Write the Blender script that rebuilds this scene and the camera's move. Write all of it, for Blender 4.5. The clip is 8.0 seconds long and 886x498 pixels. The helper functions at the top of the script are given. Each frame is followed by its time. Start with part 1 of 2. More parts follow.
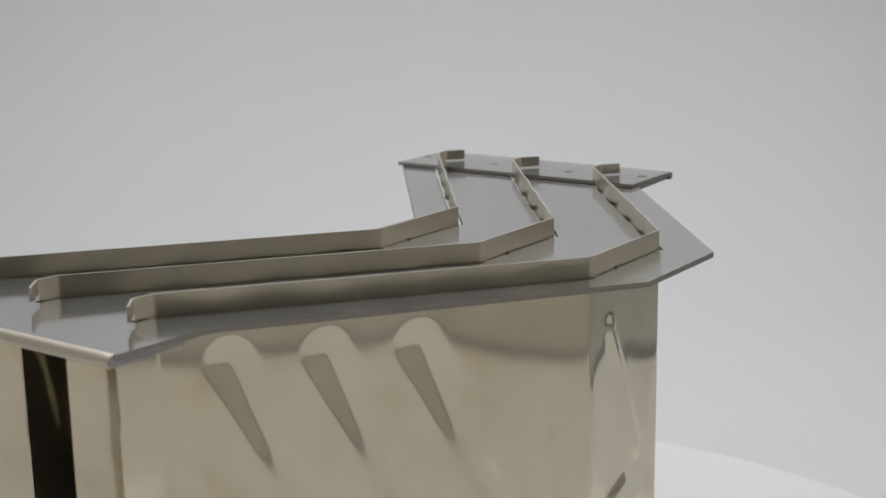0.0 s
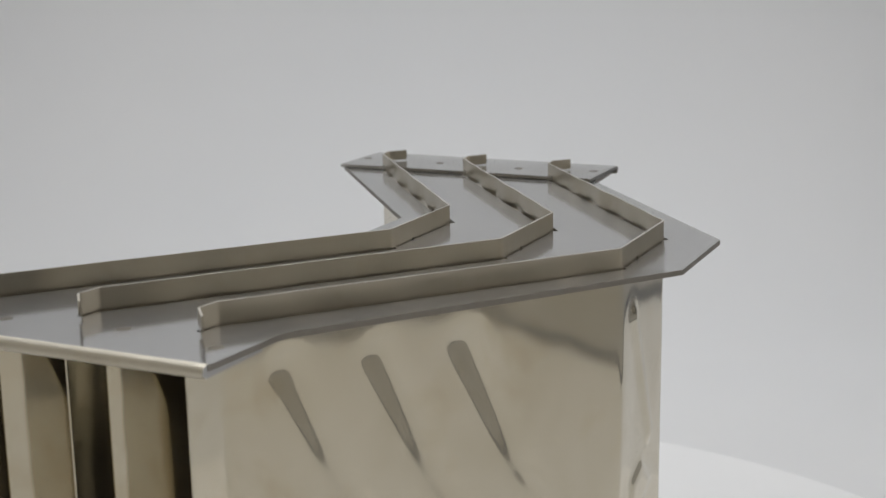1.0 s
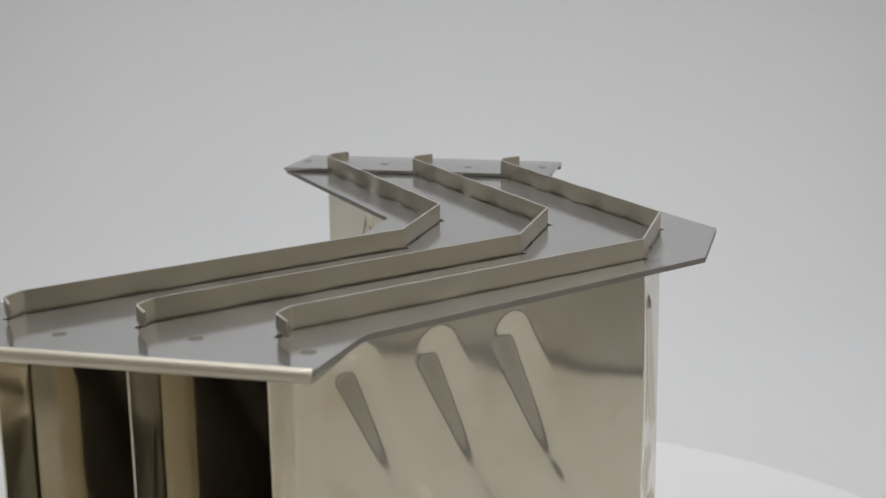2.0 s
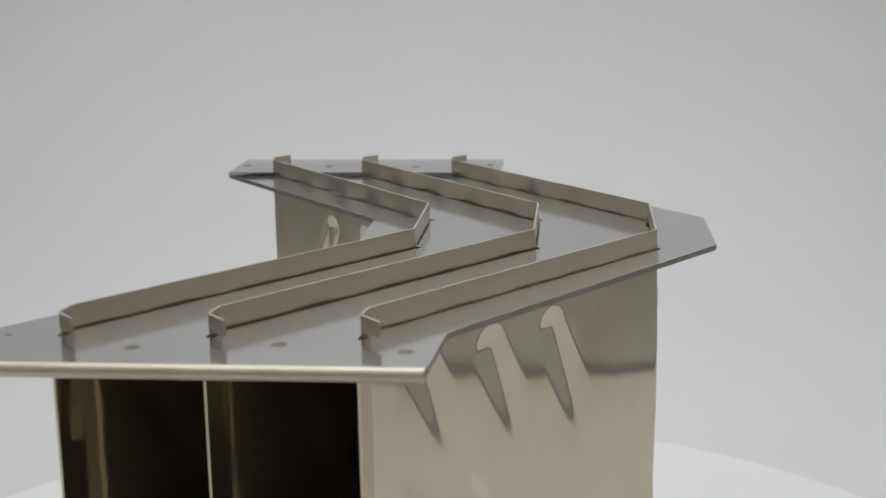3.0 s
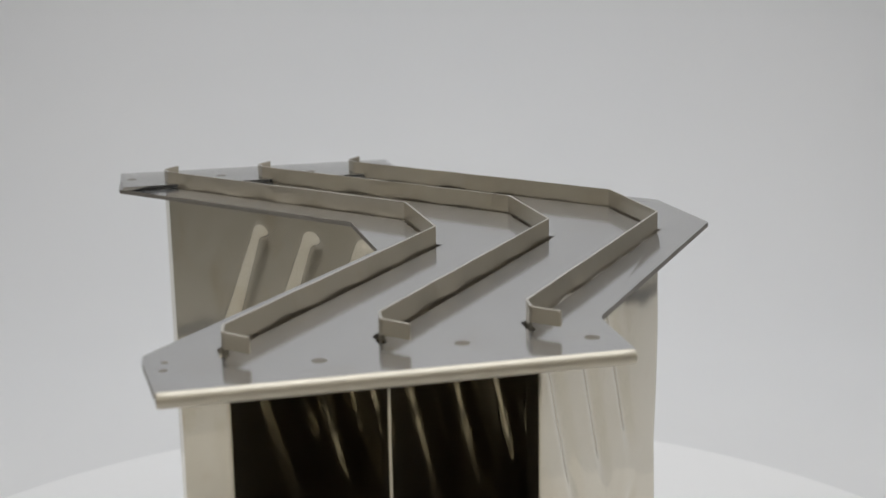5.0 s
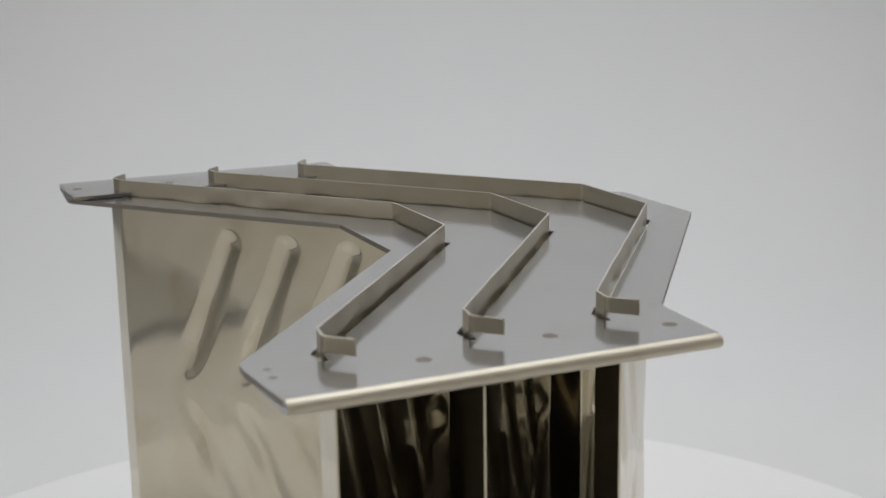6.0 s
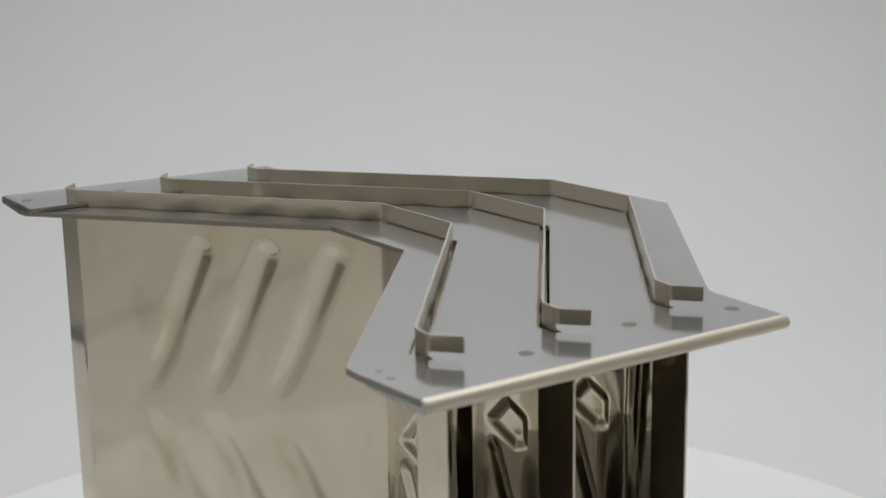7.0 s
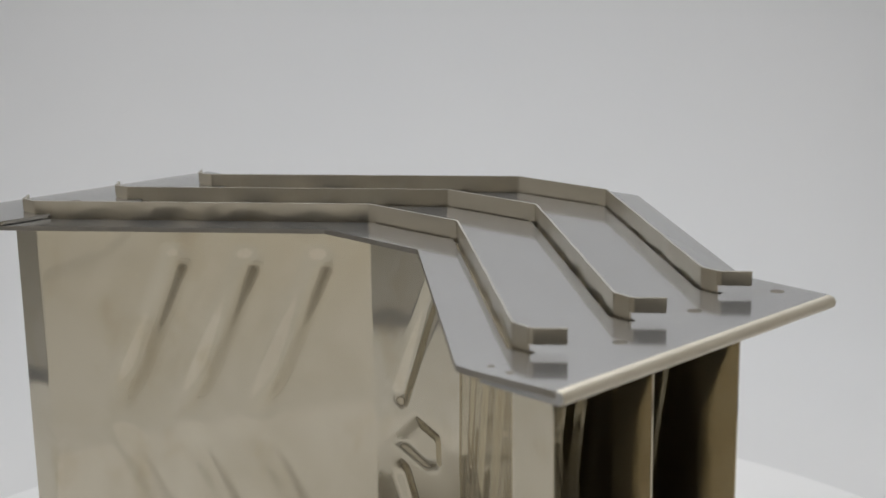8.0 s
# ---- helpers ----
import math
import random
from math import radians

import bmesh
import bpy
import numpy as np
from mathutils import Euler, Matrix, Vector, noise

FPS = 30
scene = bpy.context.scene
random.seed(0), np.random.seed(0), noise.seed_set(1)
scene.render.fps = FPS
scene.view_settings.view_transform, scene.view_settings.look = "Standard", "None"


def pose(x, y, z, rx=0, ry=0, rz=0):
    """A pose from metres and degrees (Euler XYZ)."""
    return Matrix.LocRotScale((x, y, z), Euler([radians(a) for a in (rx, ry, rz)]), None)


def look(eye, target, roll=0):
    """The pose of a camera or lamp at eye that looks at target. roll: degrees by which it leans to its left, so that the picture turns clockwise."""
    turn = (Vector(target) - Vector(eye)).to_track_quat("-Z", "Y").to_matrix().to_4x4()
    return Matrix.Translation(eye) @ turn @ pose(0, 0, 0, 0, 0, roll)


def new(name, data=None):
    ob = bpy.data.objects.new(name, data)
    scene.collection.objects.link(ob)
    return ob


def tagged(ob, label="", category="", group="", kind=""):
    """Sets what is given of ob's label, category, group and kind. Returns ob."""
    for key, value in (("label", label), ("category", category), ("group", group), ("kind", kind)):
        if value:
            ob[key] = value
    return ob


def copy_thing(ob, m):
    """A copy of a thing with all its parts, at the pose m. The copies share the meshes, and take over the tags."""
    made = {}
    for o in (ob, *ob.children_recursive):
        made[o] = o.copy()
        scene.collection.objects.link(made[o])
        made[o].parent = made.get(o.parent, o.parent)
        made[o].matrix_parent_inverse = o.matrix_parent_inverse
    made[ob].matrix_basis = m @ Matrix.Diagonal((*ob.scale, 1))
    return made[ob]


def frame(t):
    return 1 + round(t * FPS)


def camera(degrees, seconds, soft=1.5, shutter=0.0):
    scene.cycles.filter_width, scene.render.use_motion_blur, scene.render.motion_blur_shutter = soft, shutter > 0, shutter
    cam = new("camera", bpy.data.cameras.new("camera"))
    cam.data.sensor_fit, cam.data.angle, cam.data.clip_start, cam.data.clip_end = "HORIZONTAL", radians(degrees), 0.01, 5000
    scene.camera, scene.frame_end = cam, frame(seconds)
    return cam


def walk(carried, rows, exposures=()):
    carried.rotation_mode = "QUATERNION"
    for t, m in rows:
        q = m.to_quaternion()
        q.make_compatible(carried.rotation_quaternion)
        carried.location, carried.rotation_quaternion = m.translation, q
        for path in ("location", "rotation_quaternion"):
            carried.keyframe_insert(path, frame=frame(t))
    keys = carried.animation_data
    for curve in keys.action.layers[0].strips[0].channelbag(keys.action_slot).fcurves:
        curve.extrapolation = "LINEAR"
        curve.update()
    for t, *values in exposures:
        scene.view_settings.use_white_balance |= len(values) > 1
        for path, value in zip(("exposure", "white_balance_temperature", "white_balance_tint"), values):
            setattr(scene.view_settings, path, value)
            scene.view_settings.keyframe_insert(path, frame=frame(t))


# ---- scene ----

MM = 0.001
BASE = 0.030 + 0.1835          # top face of the duct's upper plate above the floor
SPIN = 9.89                    # degrees a second

# ---- camera: stands still ----
cam = camera(36.06, 8.0, soft=1.5)
cam.data.dof.use_dof = True
cam.data.dof.focus_distance, cam.data.dof.aperture_fstop = 0.52, 18.0
EYE = Vector((0.0, -0.5215, BASE + 0.1108))
AIM = pose(*EYE, 90 - 12.66, 0, -1.854) @ pose(0, 0, 0, 0, 0, -0.92)
walk(cam, [(0.0, AIM), (8.0, AIM)])

# ---- world and lamps ----
world = bpy.data.worlds.new("studio")
scene.world = world
world.use_nodes = True
world.node_tree.nodes["Background"].inputs[0].default_value = (0.9, 0.95, 1.0, 1)
world.node_tree.nodes["Background"].inputs[1].default_value = 0.05


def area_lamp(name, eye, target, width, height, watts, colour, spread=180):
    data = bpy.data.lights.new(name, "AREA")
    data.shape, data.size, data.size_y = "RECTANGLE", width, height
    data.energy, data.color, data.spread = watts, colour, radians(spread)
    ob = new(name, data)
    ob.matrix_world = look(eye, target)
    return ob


area_lamp("ceiling_softbox", (0.06, 0.34, 1.20), (0.06, 0.34, 0.0), 1.0, 0.5, 8.3, (0.945, 0.965, 1.0))
area_lamp("room_lamp", (0.0, -2.2, 2.6), (0.0, -2.2, 0.0), 2.8, 1.2, 24, (1.0, 0.93, 0.80), 86)
# unseen fill lamps, added at both sides to brighten the vane strips
area_lamp("side_fill", (2.12, 0.2, 1.15), (0.0, 0.2, 1.05), 3.0, 2.1, 3.2, (1.0, 0.95, 0.87), 130)
area_lamp("side_fill", (-2.12, -0.2, 1.15), (0.0, -0.2, 1.05), 3.0, 2.1, 2.2, (1.0, 0.95, 0.87), 130)


# ---- materials ----
def nodes_of(name):
    m = bpy.data.materials.new(name)
    m.use_nodes = True
    nt = m.node_tree
    return m, nt, nt.nodes["Principled BSDF"]


def add(nt, kind, **values):
    n = nt.nodes.new(kind)
    for key, value in values.items():
        n.inputs[key.replace("_", " ")].default_value = value
    return n


def ramp(nt, source, stops):
    r = nt.nodes.new("ShaderNodeValToRGB")
    el = r.color_ramp.elements
    while len(el) < len(stops):
        el.new(0.5)
    for e, (p, c) in zip(el, stops):
        e.position, e.color = p, (*c, 1)
    nt.links.new(source, r.inputs[0])
    return r.outputs[0]


def mapped(nt, scale):
    tc = nt.nodes.new("ShaderNodeTexCoord")
    mp = nt.nodes.new("ShaderNodeMapping")
    mp.inputs["Scale"].default_value = scale
    nt.links.new(tc.outputs["Object"], mp.inputs[0])
    return mp.outputs[0]


def steel(name, clean, tint, rough, grain, relief, stain=0.35, haze=0.4, wide=0.5, brushed=False):
    """Stainless sheet: rolled grain stretched along one axis, smears, dull patches."""
    m, nt, b = nodes_of(name)
    b.inputs["Metallic"].default_value = 1.0
    smear = add(nt, "ShaderNodeTexNoise", Scale=26.0, Detail=5.0, Roughness=0.6, Distortion=0.6)
    nt.links.new(mapped(nt, (1, 1, 1)), smear.inputs["Vector"])
    fine = add(nt, "ShaderNodeTexNoise", Scale=1.0, Detail=3.0, Roughness=0.7)
    nt.links.new(mapped(nt, grain), fine.inputs["Vector"])
    col = ramp(nt, smear.outputs[0], [(0.34, tint), (0.62, clean)])
    mix = nt.nodes.new("ShaderNodeMix")
    mix.data_type = "RGBA"
    mix.inputs["Factor"].default_value = stain
    mix.inputs["A"].default_value = (*clean, 1)
    nt.links.new(col, mix.inputs["B"])
    blot = add(nt, "ShaderNodeTexNoise", Scale=38.0, Detail=4.0, Roughness=0.6, Distortion=0.3)
    nt.links.new(mapped(nt, (1, 1, 0.7)), blot.inputs["Vector"])
    spots = ramp(nt, blot.outputs[0], [(0.56, (1, 1, 1)), (0.76, (0.80, 0.73, 0.61))])
    marked = nt.nodes.new("ShaderNodeMix")
    marked.data_type, marked.blend_type = "RGBA", "MULTIPLY"
    marked.inputs["Factor"].default_value = stain
    nt.links.new(mix.outputs["Result"], marked.inputs["A"])
    nt.links.new(spots, marked.inputs["B"])
    nt.links.new(marked.outputs["Result"], b.inputs["Base Color"])
    r1 = nt.nodes.new("ShaderNodeMapRange")
    r1.inputs["To Min"].default_value, r1.inputs["To Max"].default_value = rough * 0.75, rough * 1.3
    total = nt.nodes.new("ShaderNodeMath")
    total.operation = "MULTIPLY_ADD"
    total.inputs[1].default_value = 0.5
    nt.links.new(smear.outputs[0], total.inputs[0])
    half = nt.nodes.new("ShaderNodeMath")
    half.operation = "MULTIPLY"
    half.inputs[1].default_value = 0.5
    nt.links.new(fine.outputs[0], half.inputs[0])
    nt.links.new(half.outputs[0], total.inputs[2])
    nt.links.new(total.outputs[0], r1.inputs[0])
    nt.links.new(r1.outputs[0], b.inputs["Roughness"])
    bump = add(nt, "ShaderNodeBump", Strength=relief, Distance=0.0002)
    nt.links.new(fine.outputs[0], bump.inputs["Height"])
    if brushed:
        rub = add(nt, "ShaderNodeTexNoise", Scale=1.0, Detail=4.0, Roughness=0.7, Distortion=0.3)
        nt.links.new(mapped(nt, (150, 1500, 40)), rub.inputs["Vector"])
        where = nt.nodes.new("ShaderNodeSeparateXYZ")
        nt.links.new(mapped(nt, (1, 1, 1)), where.inputs[0])
        wob = nt.nodes.new("ShaderNodeMath")
        wob.operation, wob.inputs[1].default_value = "MULTIPLY_ADD", 0.03
        nt.links.new(smear.outputs[0], wob.inputs[0])
        nt.links.new(where.outputs[0], wob.inputs[2])
        area = nt.nodes.new("ShaderNodeMapRange")
        area.inputs["From Min"].default_value, area.inputs["From Max"].default_value = 0.108, 0.120
        area.inputs["To Max"].default_value = 0.3
        nt.links.new(wob.outputs[0], area.inputs[0])
        scratch = add(nt, "ShaderNodeBump", Distance=0.0003)
        nt.links.new(area.outputs[0], scratch.inputs["Strength"])
        nt.links.new(rub.outputs[0], scratch.inputs["Height"])
        nt.links.new(bump.outputs[0], scratch.inputs["Normal"])
        bump = scratch
    nt.links.new(bump.outputs[0], b.inputs["Normal"])
    # the micro-scratches throw part of the light into a wider lobe
    w = nt.nodes.new("ShaderNodeBsdfPrincipled")
    w.inputs["Metallic"].default_value, w.inputs["Roughness"].default_value = 1.0, wide
    nt.links.new(marked.outputs["Result"], w.inputs["Base Color"])
    both = nt.nodes.new("ShaderNodeMixShader")
    both.inputs[0].default_value = haze
    nt.links.new(b.outputs[0], both.inputs[1])
    nt.links.new(w.outputs[0], both.inputs[2])
    nt.links.new(both.outputs[0], nt.nodes["Material Output"].inputs[0])
    return m


def matt(name, colour, other, scale, rough, relief):
    m, nt, b = nodes_of(name)
    n = add(nt, "ShaderNodeTexNoise", Scale=scale, Detail=4.0)
    nt.links.new(mapped(nt, (1, 1, 1)), n.inputs["Vector"])
    nt.links.new(ramp(nt, n.outputs[0], [(0.3, other), (0.7, colour)]), b.inputs["Base Color"])
    b.inputs["Roughness"].default_value = rough
    f = add(nt, "ShaderNodeTexNoise", Scale=scale * 60, Detail=3.0)
    nt.links.new(mapped(nt, (1, 1, 1)), f.inputs["Vector"])
    bump = add(nt, "ShaderNodeBump", Strength=relief, Distance=0.0005)
    nt.links.new(f.outputs[0], bump.inputs["Height"])
    nt.links.new(bump.outputs[0], b.inputs["Normal"])
    return m


PLATE = steel("brushed_plate_steel", (0.51, 0.505, 0.495), (0.455, 0.45, 0.435), 0.11, (40, 900, 40), 0.04, 0.35, 0.24, 0.45, True)
# rougher bent steel; the fold's highlight is put into its lighter cream colour
LIT_FOLD = steel("lit_fold_steel", (0.745, 0.70, 0.60), (0.66, 0.615, 0.515), 0.46, (40, 700, 700), 0.10, 0.35, 0.6, 0.7)
CUT = steel("cut_edge_steel", (0.36, 0.34, 0.31), (0.26, 0.24, 0.21), 0.5, (300, 300, 900), 0.4)
SHEET = steel("rolled_sheet_steel", (0.715, 0.66, 0.54), (0.61, 0.55, 0.425), 0.075, (400, 400, 25), 0.015, 0.6, 0.17, 0.5)
STRIP = steel("handled_strip_steel", (0.73, 0.68, 0.585), (0.65, 0.60, 0.50), 0.2, (60, 60, 25), 0.004, 0.4, 0.45, 0.5)
EDGE = steel("sheared_edge_steel", (0.52, 0.50, 0.455), (0.44, 0.42, 0.37), 0.4, (300, 300, 900), 0.2)
WELD = steel("dull_weld_steel", (0.22, 0.20, 0.165), (0.15, 0.135, 0.11), 0.4, (600, 600, 600), 0.3)
WHITE_PAPER = matt("white_sweep_paint", (0.80, 0.80, 0.80), (0.77, 0.775, 0.78), 3.0, 0.75, 0.05)
WHITE_DISC = matt("white_turntable_laminate", (0.92, 0.92, 0.92), (0.90, 0.90, 0.90), 6.0, 0.45, 0.02)
CREAM_WALL = matt("cream_wall_paint", (0.69, 0.675, 0.64), (0.65, 0.635, 0.60), 2.0, 0.8, 0.2)
DARK_WALL = matt("dark_wall_paint", (0.07, 0.083, 0.12), (0.06, 0.07, 0.10), 2.0, 0.8, 0.2)
EDGING = matt("dark_blue_edging", (0.12, 0.13, 0.17), (0.10, 0.11, 0.145), 8.0, 0.5, 0.1)
PALE_FLOOR = matt("grey_floor_paint", (0.50, 0.50, 0.505), (0.46, 0.46, 0.465), 2.0, 0.7, 0.2)
CEILING_PAINT = matt("ceiling_paint", (0.72, 0.70, 0.66), (0.69, 0.67, 0.63), 2.0, 0.85, 0.2)


# ---- mesh helpers ----
def mesh_object(name, verts, faces, material, parent=None, label="", smooth=False):
    me = bpy.data.meshes.new(name)
    me.from_pydata([tuple(v) for v in verts], [], [tuple(f) for f in faces])
    me.materials.append(material)
    if smooth:
        me.polygons.foreach_set("use_smooth", [True] * len(me.polygons))
    me.update()
    ob = new(name, me)
    ob.parent = parent
    if label:
        tagged(ob, label)
    return ob


def part(name, bm, material, parent=None, label="", smooth=False):
    me = bpy.data.meshes.new(name)
    bmesh.ops.recalc_face_normals(bm, faces=bm.faces)
    for f in bm.faces:
        f.smooth = smooth
    bm.to_mesh(me)
    bm.free()
    me.materials.append(material)
    ob = new(name, me)
    ob.parent = parent
    if label:
        tagged(ob, label)
    return ob


def box(bm, x0, x1, y0, y1, z0, z1):
    r = bmesh.ops.create_cube(bm, size=1)["verts"]
    for v in r:
        v.co = Vector(((x0 + x1) / 2 + v.co.x * (x1 - x0), (y0 + y1) / 2 + v.co.y * (y1 - y0), (z0 + z1) / 2 + v.co.z * (z1 - z0)))


# ---- the studio ----
def studio():
    def slab(name, x0, x1, y0, y1, z0, z1, material, label, category):
        bm = bmesh.new()
        box(bm, x0, x1, y0, y1, z0, z1)
        return tagged(part(name, bm, material), label, category, kind="structure")

    slab("floor", -2.2, 2.2, -4.0, 2.0, -0.10, -0.004, PALE_FLOOR, "grey painted studio floor round the white sweep", "floor")
    slab("wall_south", -2.2, 2.2, -4.1, -4.0, -0.1, 2.8, DARK_WALL, "dark grey painted studio wall", "wall")
    slab("wall_north", -2.2, 2.2, 2.0, 2.1, -0.1, 2.8, CREAM_WALL, "pale cream painted wall behind the white sweep", "wall")
    slab("wall_west", -2.3, -2.2, -4.1, 2.1, -0.1, 2.8, CREAM_WALL, "pale cream painted studio wall", "wall")
    slab("wall_east", 2.2, 2.3, -4.1, 2.1, -0.1, 2.8, CREAM_WALL, "pale cream painted studio wall", "wall")
    slab("ceiling", -2.3, 2.3, -4.1, 2.1, 2.8, 2.9, CEILING_PAINT, "plain off-white studio ceiling", "ceiling")
    for x in (-0.618, 0.618):
        bm = bmesh.new()
        box(bm, x - 0.012, x + 0.012, -0.19 if x < 0 else -0.55, 0.88, -0.004, 0.004)
        bmesh.ops.bevel(bm, geom=bm.edges[:], offset=0.0015, segments=1, affect="EDGES")
        tagged(part("trim", bm, EDGING), "dark blue edging strip along the white sweep", "edging", kind="structure")
    bm = bmesh.new()
    box(bm, -0.27, 0.63, -0.012, 0.012, -0.004, 0.004)
    bmesh.ops.bevel(bm, geom=bm.edges[:], offset=0.0015, segments=1, affect="EDGES")
    front = part("trim", bm, EDGING)
    front.matrix_world = pose(0.0, -0.795, 0.0, 0, 0, math.degrees(math.atan(0.36)))
    tagged(front, "dark blue edging strip along the front of the white sweep", "edging", kind="structure")
    # white sweep: floor, cove and upright in one sheet
    profile = [(-0.78, 0.0), (0.0, 0.0), (0.50, 0.0)]
    r = 0.34
    for k in range(1, 25):
        a = math.pi / 2 * k / 24
        profile.append((0.50 + r * math.sin(a), r - r * math.cos(a)))
    profile.append((0.50 + r, 2.5))
    verts, faces = [], []
    for x in (-0.60, 0.60):
        for dy, dz in ((0, 0), (0, -0.003)):
            for k, (y, z) in enumerate(profile):
                askew = 0.36 * x if k == 0 else 0.0
                verts.append((x, y + askew + (0.003 if dy == 0 and dz < 0 and k > 20 else 0), z + dz))
    n = len(profile)
    for k in range(n - 1):
        faces.append((k, 2 * n + k, 2 * n + k + 1, k + 1))
        faces.append((n + k, n + k + 1, 3 * n + k + 1, 3 * n + k))
    ob = mesh_object("backdrop", verts, faces, WHITE_PAPER, smooth=True)
    tagged(ob, "seamless white studio sweep curving up behind the turntable", "backdrop", kind="structure")


def reflector_board():
    """A white board that lies on the floor beside the sweep and shows in the steel."""
    bm = bmesh.new()
    box(bm, -1.30, -0.61, -1.05, -0.20, -0.004, 0.004)
    bmesh.ops.bevel(bm, geom=bm.edges[:], offset=0.001, segments=1, affect="EDGES")
    return tagged(part("reflector_board", bm, WHITE_PAPER), "plain white foam board lying flat beside the sweep", "board")


def lathe(name, prof, material, parent, label="", seg=128):
    verts, faces = [], []
    for r, z in prof:
        for k in range(seg):
            a = 2 * math.pi * k / seg
            verts.append((r * math.cos(a), r * math.sin(a), z))
    for j in range(len(prof) - 1):
        for k in range(seg):
            k2 = (k + 1) % seg
            faces.append((j * seg + k, j * seg + k2, (j + 1) * seg + k2, (j + 1) * seg + k))
    faces.append(tuple(range(seg - 1, -1, -1)))
    faces.append(tuple(range((len(prof) - 1) * seg, len(prof) * seg)))
    return mesh_object(name, verts, faces, material, parent, label)


def turntable():
    root = tagged(new("turntable"), "round white photographic turntable under the steel duct", "turntable")
    lathe("base", [(0.235, 0.0), (0.240, 0.002), (0.240, 0.010)], WHITE_DISC, root, "white round base")
    lathe("disc", [(0.283, 0.0102), (0.2915, 0.012), (0.293, 0.015), (0.293, 0.027), (0.2918, 0.0292), (0.2895, 0.030)], WHITE_DISC, root, "white turning disc")
    return root


# ---- the duct (lengths in millimetres) ----
HALF = 25.7                         # half the length of the middle fold
LEG = Vector((-0.622, 0.783))       # from the middle fold outwards
VANES = (9.7, 54.4, 99.1)           # x of each vane's middle fold
TOP, LOW = 7.3, -183.4              # vane edges above and below the plates
DEEP = -176.0                       # upper face of the lower plate
GAUGE = 0.75                         # vane sheet
SKIN = 1.9                          # plate sheet


def rounded(points, r, n=6):
    """A polyline with its inner corners rounded."""
    out = [Vector(points[0])]
    for a, b, c in zip(points, points[1:], points[2:]):
        a, b, c = Vector(a), Vector(b), Vector(c)
        u, w = (a - b).normalized(), (c - b).normalized()
        d = min(r / math.tan(u.angle(w) / 2), (a - b).length * 0.45, (c - b).length * 0.45)
        p, q = b + u * d, b + w * d
        for k in range(n + 1):
            t = k / n
            out.append(p * (1 - t) ** 2 + b * 2 * t * (1 - t) + q * t * t)
    out.append(Vector(points[-1]))
    return out


def sampled(points, step):
    out = [points[0]]
    for a, b in zip(points, points[1:]):
        n = max(1, round((b - a).length / step))
        out += [a.lerp(b, k / n) for k in range(1, n + 1)]
    return out


LEG_END = 138.5
REACH = (LEG_END - HALF) / LEG.y


def vane_line(straight):
    """Plan of a vane about its own middle fold, from the near end to the far end."""
    e = Vector((LEG.x * REACH, LEG_END))
    pts = [(e.x - 1.0, -LEG_END - straight), (e.x, -LEG_END), (0, -HALF), (0, HALF), (e.x, LEG_END), (e.x - 1.0, LEG_END + straight)]
    return pts


def to_segment(px, pz, a, b):
    vx, vz = b[0] - a[0], b[1] - a[1]
    t = max(0.0, min(1.0, ((px - a[0]) * vx + (pz - a[1]) * vz) / (vx * vx + vz * vz)))
    return math.hypot(px - a[0] - t * vx, pz - a[1] - t * vz)


HOUSE = [(0.2, -80.0), (-11.5, -91.5), (5.5, -98.0), (12.5, -96.0), (12.5, -84.5)]
MIDZ = -88.0


def roof(d, half):
    """Section of a pressed rib: two flat flanks, a rounded crest and a rounded foot."""
    d = abs(d) / half
    if d >= 1:
        return 0.0
    if d < 0.22:
        return 0.89 - 2.27 * d * d
    if d > 0.8:
        return 2.5 * (1 - d) ** 2
    return 0.78 - (d - 0.22) * (0.78 - 0.1) / 0.58


def inside(px, pz, polygon):
    """Distance inward from the nearest side of a convex polygon listed anticlockwise."""
    best = 1e9
    for (ax, az), (bx, bz) in zip(polygon, polygon[1:] + polygon[:1]):
        best = min(best, ((bx - ax) * (pz - az) - (bz - az) * (px - ax)) / math.hypot(bx - ax, bz - az))
    return best


def ease(t):
    t = max(0.0, min(1.0, t))
    return t * t * (3 - 2 * t)


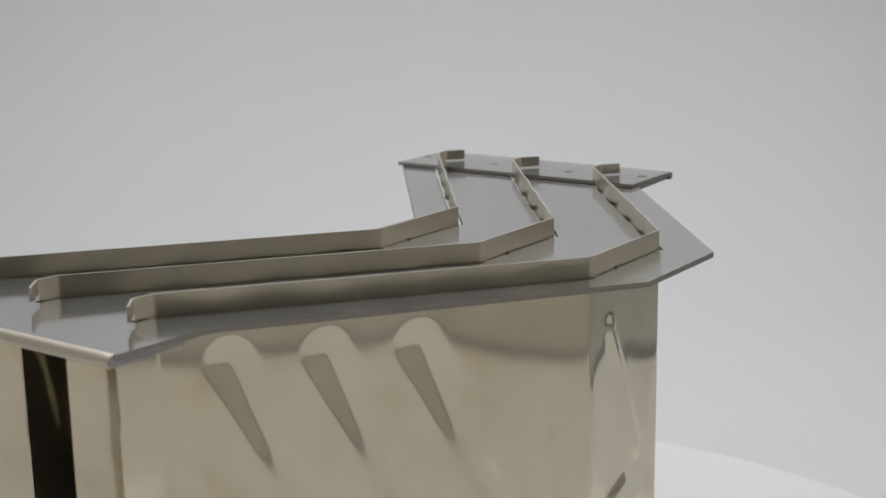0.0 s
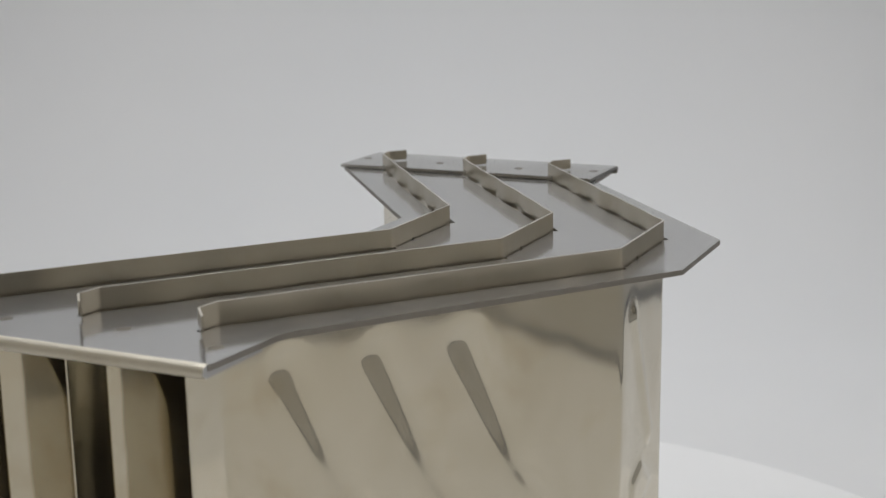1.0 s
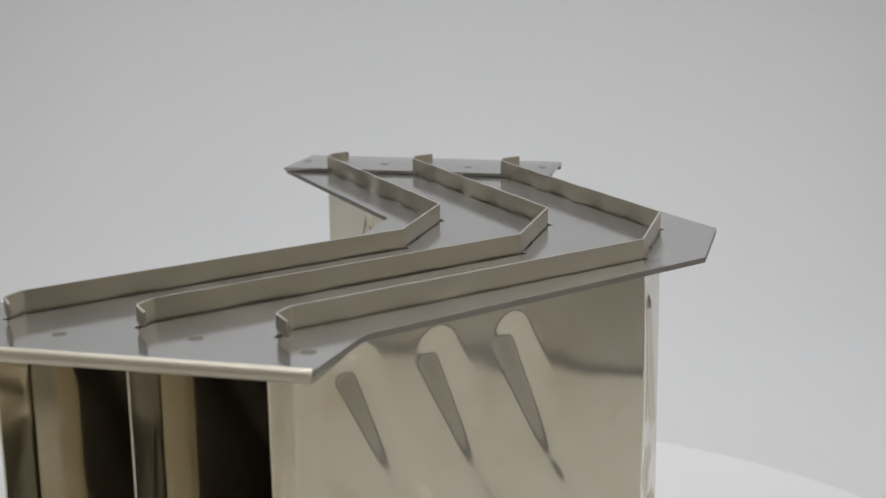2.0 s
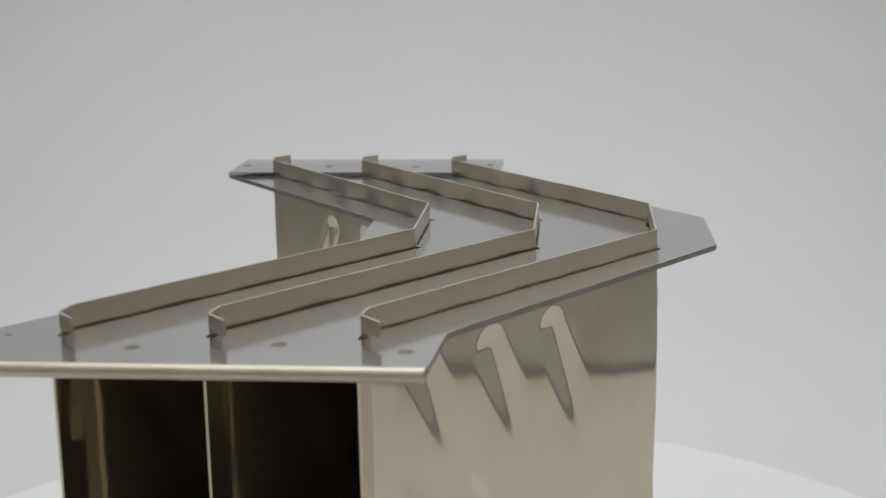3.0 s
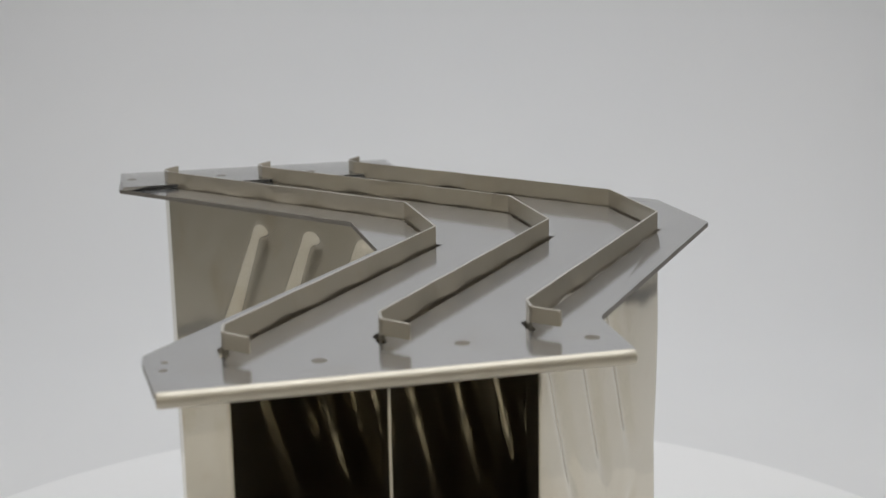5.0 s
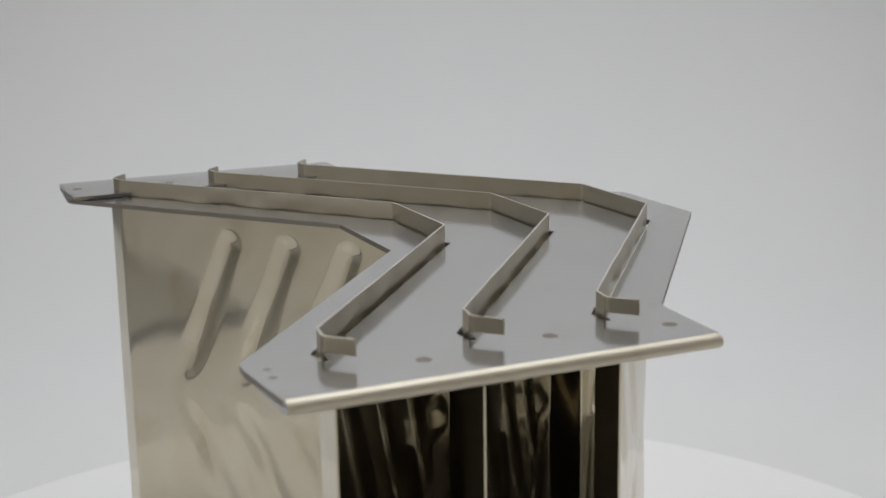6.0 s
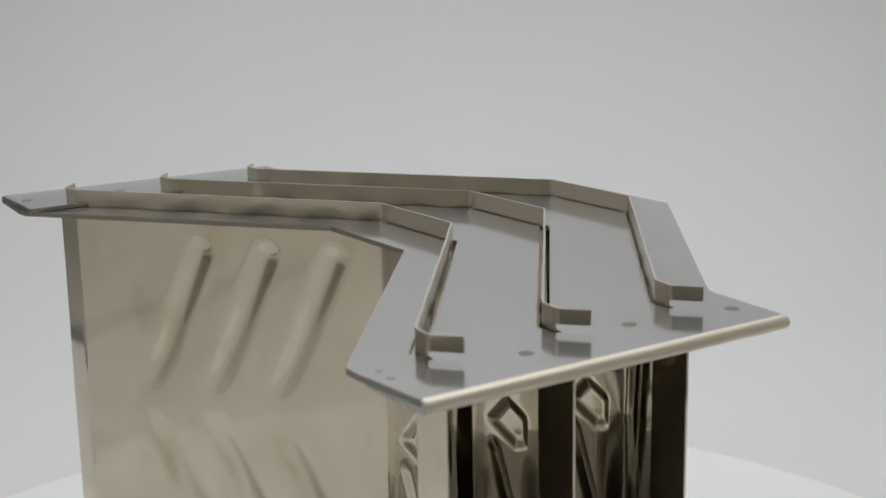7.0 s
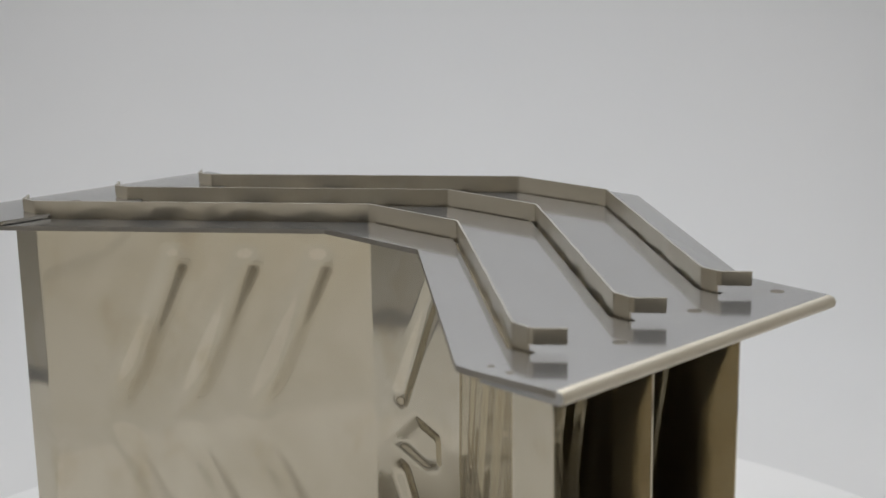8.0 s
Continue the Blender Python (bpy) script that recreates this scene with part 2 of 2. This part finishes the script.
def relief(x, y, z, wavy):
    """Offset of the sheet along its normal: pressed ribs, the pressed five-sided mark and slack in the sheet."""
    s = (abs(y) - HALF) / LEG.y
    zz = z if z > MIDZ else 2 * MIDZ - z
    h = 0.0
    if y < -6 and s < 60:
        h += 0.8 * ease((60 - s) / 55) * ease((-6 - y) / 18) * math.sin(math.pi * max(0.0, min(1.0, -zz / 88)))
    soft = ease((zz + 88) / 24)
    if s > 0:
        if y < 0:
            for top in (60, 91, 122):
                h -= 1.45 * soft * roof(to_segment(s, zz, (top, -17), (top - 29, -83)), 8.2)
        else:
            for top in (22, 53, 84):
                h += 1.65 * soft * roof(to_segment(s, zz, (top, -18), (top + 28, -84)), 7.6)
        fade = ease(s / 14) * ease((REACH - s) / 16)
        if zz > -16:
            lift = 1 - 0.7 * ease((zz + 2) / 9) if zz > -2 else ease(1 - (-2 - zz) / 14)
            wave = math.cos(2 * math.pi * (s - (60 if y < 0 else 22)) / 31.0) + 0.5 * math.cos(2 * math.pi * s / 47.0 + 1.0)
            h += fade * lift * (0.22 if y < 0 else 0.6) * (1.0 if wavy else 0.1) * wave
    else:
        h += 1.6 * roof(to_segment(-y, zz, (12.5, -20), (-9, -71)), 5.6)
        if z > MIDZ - 25:
            h = max(h, 1.15 * ease((inside(-y, z, HOUSE) + 2.8) / 5.4))
    return h + 0.12 * noise.noise((x * 0.02, y * 0.02, z * 0.016)) + 0.05 * noise.noise((x * 0.07, y * 0.07, z * 0.06))


def ribbon(name, line, heights, parent, material, shaped=True, label="", wavy=False):
    """A bent sheet of even thickness that stands on the plan line."""
    n, m = len(line), len(heights)
    verts, faces = [], []
    for side in (0.5, -0.5):
        for i, p in enumerate(line):
            a, b = line[max(0, i - 1)], line[min(n - 1, i + 1)]
            d = (b - a).normalized()
            nx, ny = d.y, -d.x
            for z in heights:
                h = (relief(p.x, p.y, z, wavy) if shaped else 0.0) + side * GAUGE
                verts.append(((p.x + nx * h) * MM, (p.y + ny * h) * MM, z * MM))
    o = n * m
    for i in range(n - 1):
        for j in range(m - 1):
            k = i * m + j
            faces.append((k, k + m, k + m + 1, k + 1))
            faces.append((o + k, o + k + 1, o + k + m + 1, o + k + m))
    for i in range(n - 1):
        k = i * m
        faces.append((k, o + k, o + k + m, k + m))
        k += m - 1
        faces.append((k, k + m, o + k + m, o + k))
    for j in range(m - 1):
        faces.append((j, j + 1, o + j + 1, o + j))
        k = (n - 1) * m + j
        faces.append((k, o + k, o + k + 1, k + 1))
    ob = mesh_object(name, verts, faces, material, parent, label, smooth=True)
    me = ob.data
    bm = bmesh.new()
    bm.from_mesh(me)
    for e in bm.edges:
        if len(e.link_faces) == 2 and e.calc_face_angle(0) > radians(50):
            e.smooth = False
    bm.to_mesh(me)
    bm.free()
    return ob


def steps(a, b, step):
    n = max(1, round(abs(b - a) / step))
    return [a + (b - a) * k / n for k in range(n + 1)]


def vane(duct):
    full = sampled(rounded(vane_line(16.0), 3.2), 1.3)
    short = sampled(rounded(vane_line(7.0), 3.2), 1.3)
    root = ribbon("guide_vane", full, steps(DEEP, -SKIN, 1.5), duct, SHEET, True, "zigzag stainless guide vane with pressed diagonal ribs")
    strip = ribbon("upper_strip", short, steps(-SKIN, TOP, 1.1), root, STRIP, wavy=True)
    strip.data.materials.append(EDGE)
    for f in strip.data.polygons:
        f.material_index = 1 if f.center.z > (TOP - 0.01) * MM else 0
    ribbon("lower_strip", short, steps(LOW, DEEP, 1.5), root, STRIP, wavy=True)
    for y in (-8.0,):
        bm = bmesh.new()
        bmesh.ops.create_icosphere(bm, subdivisions=2, radius=1.0)
        for v in bm.verts:
            v.co = Vector(((v.co.x * 0.55 + 0.45) * MM, (v.co.y * 0.9 + y) * MM, (v.co.z * 0.6 + 0.25) * MM))
        part("tack_weld", bm, WELD, root, "small dull tack weld", smooth=True)
    ex = LEG.x * REACH - 0.3
    for sign in (-1, 1):
        y = LEG_END + 6.7
        line = [(ex - 0.55, sign * y), (ex - 0.5, sign * (y + 1.6)), (ex + 5.8, sign * (y + 8.8))]
        line = sampled(rounded(line, 1.6, 8), 1.2)
        for z0, z1 in ((2.6, TOP), (LOW, DEEP - SKIN - 2.6)):
            ribbon("end_tab", line, steps(z0, z1, 2.0), root, STRIP, False)
    return root


def outline():
    """Plate outline, one quarter listed and mirrored over the middle."""
    near = [(-13.0, -27.4), (-102.6, -138.6), (-103.0, -145.0), (-101.0, -173.5), (30.2, -173.5), (32.4, -141.0), (34.0, -137.0), (120.9, -25.5)]
    pts = rounded([Vector(p) for p in near], 1.6, 3)
    return [Vector(p) for p in pts] + [Vector((p.x, -p.y)) for p in reversed(pts)]


def slot(x, sign):
    """Slot round one leg of a vane, wider than the sheet."""
    n = Vector((LEG.y, -LEG.x))
    a = Vector((x, HALF)) - LEG * 1.6
    b = Vector((x, HALF)) + LEG * (REACH + 1.0)
    w0, w1 = (1.5, 1.6) if x > 90 else (1.9, 2.0)
    pts = [a + n * w1, b + n * w1, b + Vector((1.0, 7.6)), b + Vector((-1.5, 7.8)), b - n * w0, a - n * w0]
    return [Vector((p.x, sign * p.y)) for p in pts]


def middle_slot(x):
    return [Vector(p) for p in ((x - 1.5, -HALF + 4.2), (x + 0.9, -HALF + 4.2), (x + 0.9, HALF - 4.2), (x - 1.5, HALF - 4.2))]


def plate(duct, name, z_top, label):
    bm = bmesh.new()
    edges = []
    loops = [outline()] + [slot(x, s) for x in VANES for s in (-1, 1)] + [middle_slot(x) for x in VANES]
    for loop in loops:
        vs = [bm.verts.new((p.x * MM, p.y * MM, z_top * MM)) for p in loop]
        edges += [bm.edges.new((a, b)) for a, b in zip(vs, vs[1:] + vs[:1])]
    bmesh.ops.triangle_fill(bm, edges=edges, use_beauty=True, use_dissolve=False)
    for f in bm.faces:
        if f.normal.z < 0:
            f.normal_flip()
    got = bmesh.ops.extrude_face_region(bm, geom=bm.faces[:])
    for v in got["geom"]:
        if isinstance(v, bmesh.types.BMVert):
            v.co.z -= SKIN * MM
    for v in bm.verts:
        v.co.z += 0.085 * max(0.0, v.co.x - 0.103)
    ob = part(name, bm, PLATE, duct, label)
    ob.data.materials.append(CUT)
    for f in ob.data.polygons:
        f.material_index = 1 if abs(f.normal.z) < 0.5 else 0
    return ob


def hem(parent, sign, up, z_top, y_raw, x0, x1, label):
    """The folded end of a plate: a half-round fold and the sheet laid back on the plate."""
    y_fold = 173.5
    zc = z_top if up else z_top - SKIN
    r = SKIN if up else SKIN * 1.12
    outer = [(y_raw, r), (y_raw + (y_fold - y_raw) * 0.5, r + 0.12), (y_fold, r)]
    for k in range(1, 12):
        a = math.pi / 2 - math.pi * k / 12
        outer.append((y_fold + r * 1.15 * math.cos(a), r * math.sin(a)))
    outer += [(y_fold, -r), (y_fold - 0.6, -r + 0.04), (y_fold - 0.6, 0.03), (y_raw + 9, 0.03), (y_raw, 0.32)]
    bm = bmesh.new()
    rings = []
    xs = [x0 + 0.6, x0 + 1.2, x0 + 3.5] + [x0 + (x1 - x0) * k / 10 for k in range(1, 10)] + [x1 - 3.5, x1 - 1.2, x1 - 0.6]
    for i, x in enumerate(xs):
        inset = {0: 0.35, len(xs) - 1: 0.35}.get(i, 0.0)
        rings.append([bm.verts.new((x * MM, sign * (y - inset * (y > y_fold)) * MM, (zc + (h if up else -h) * (1 - 0.25 * inset)) * MM)) for y, h in outer])
    n = len(outer)
    for a, b in zip(rings, rings[1:]):
        for k in range(n):
            bm.faces.new((a[k], a[(k + 1) % n], b[(k + 1) % n], b[k]))
    bm.faces.new(rings[0])
    bm.faces.new(rings[-1])
    ob = part("folded_hem", bm, PLATE, parent, label, smooth=True)
    # the half-round takes the steel with the painted highlight
    ob.data.materials.append(LIT_FOLD)
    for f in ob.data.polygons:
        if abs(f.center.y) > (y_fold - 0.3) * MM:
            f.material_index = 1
    sharpen(ob)
    return ob


def sharpen(ob, angle=40):
    bm = bmesh.new()
    bm.from_mesh(ob.data)
    for e in bm.edges:
        if len(e.link_faces) == 2 and e.calc_face_angle(0) > radians(angle):
            e.smooth = False
    bm.to_mesh(ob.data)
    bm.free()


def spot_weld(parent, x, y, z, r):
    prof = [(1.0, 0.02), (0.9, 0.08), (0.75, 0.10), (0.5, 0.06), (0.25, 0.05)]
    bm = bmesh.new()
    rings = []
    for f, h in prof:
        rings.append([bm.verts.new(((x + r * f * math.cos(a)) * MM, (y + r * f * math.sin(a)) * MM, (z + h) * MM)) for a in [2 * math.pi * k / 20 for k in range(20)]])
    for a, b in zip(rings, rings[1:]):
        for k in range(20):
            bm.faces.new((a[k], a[(k + 1) % 20], b[(k + 1) % 20], b[k]))
    bm.faces.new(rings[-1])
    return part("spot_weld", bm, WELD, parent, "dull round spot weld", smooth=True)


def duct():
    root = new("sheet_metal_duct")
    tagged(root, "bent stainless steel duct with three projecting guide vanes", "duct")
    upper = plate(root, "upper_plate", 0.0, "brushed chevron-shaped stainless plate with slots")
    lower = plate(root, "lower_plate", DEEP, "brushed chevron-shaped stainless plate with slots")
    hem(upper, -1, False, 0.0, 146.0, -101.4, 30.3, "rounded fold turned under the plate's end")
    hem(upper, 1, True, 0.0, 133.0, -102.0, 33.0, "folded strip lying on top of the plate's end")
    hem(lower, -1, True, DEEP, 146.0, -101.4, 30.3, "rounded fold on the plate's end")
    hem(lower, 1, False, DEEP, 146.0, -101.4, 30.3, "rounded fold under the plate's end")
    for x, y, r in ((-56.0, -157.5, 2.3), (-14.3, -153.0, 2.3), (22.8, -158.5, 2.3), (-97.0, -146.5, 1.1), (-97.8, -154.0, 1.3)):
        spot_weld(upper, x, y, 0.0, r)
    for x, y, r in ((-54.0, 151.0, 2.3), (-10.0, 149.0, 2.3), (27.0, 154.0, 2.3), (-96.5, 153.5, 2.3)):
        spot_weld(upper, x, y, SKIN + 0.1, r)
    first = vane(root)
    first.location = (VANES[0] * MM, 0, 0)
    for x in VANES[1:]:
        copy_thing(first, pose(x * MM, 0, 0))
    return root


studio()
reflector_board()
table = turntable()
steel_duct = duct()


def motions():
    rows, discs = [], []
    for k in range(9):
        a = SPIN * (k - 4)
        turn = pose(0, 0, 0, 0, 0, a)
        rows.append((float(k), turn @ pose(-0.00115, 0.0019, BASE, 0, 0, 2.37)))
        discs.append((float(k), turn))
    walk(steel_duct, rows)
    walk(table, discs)


motions()
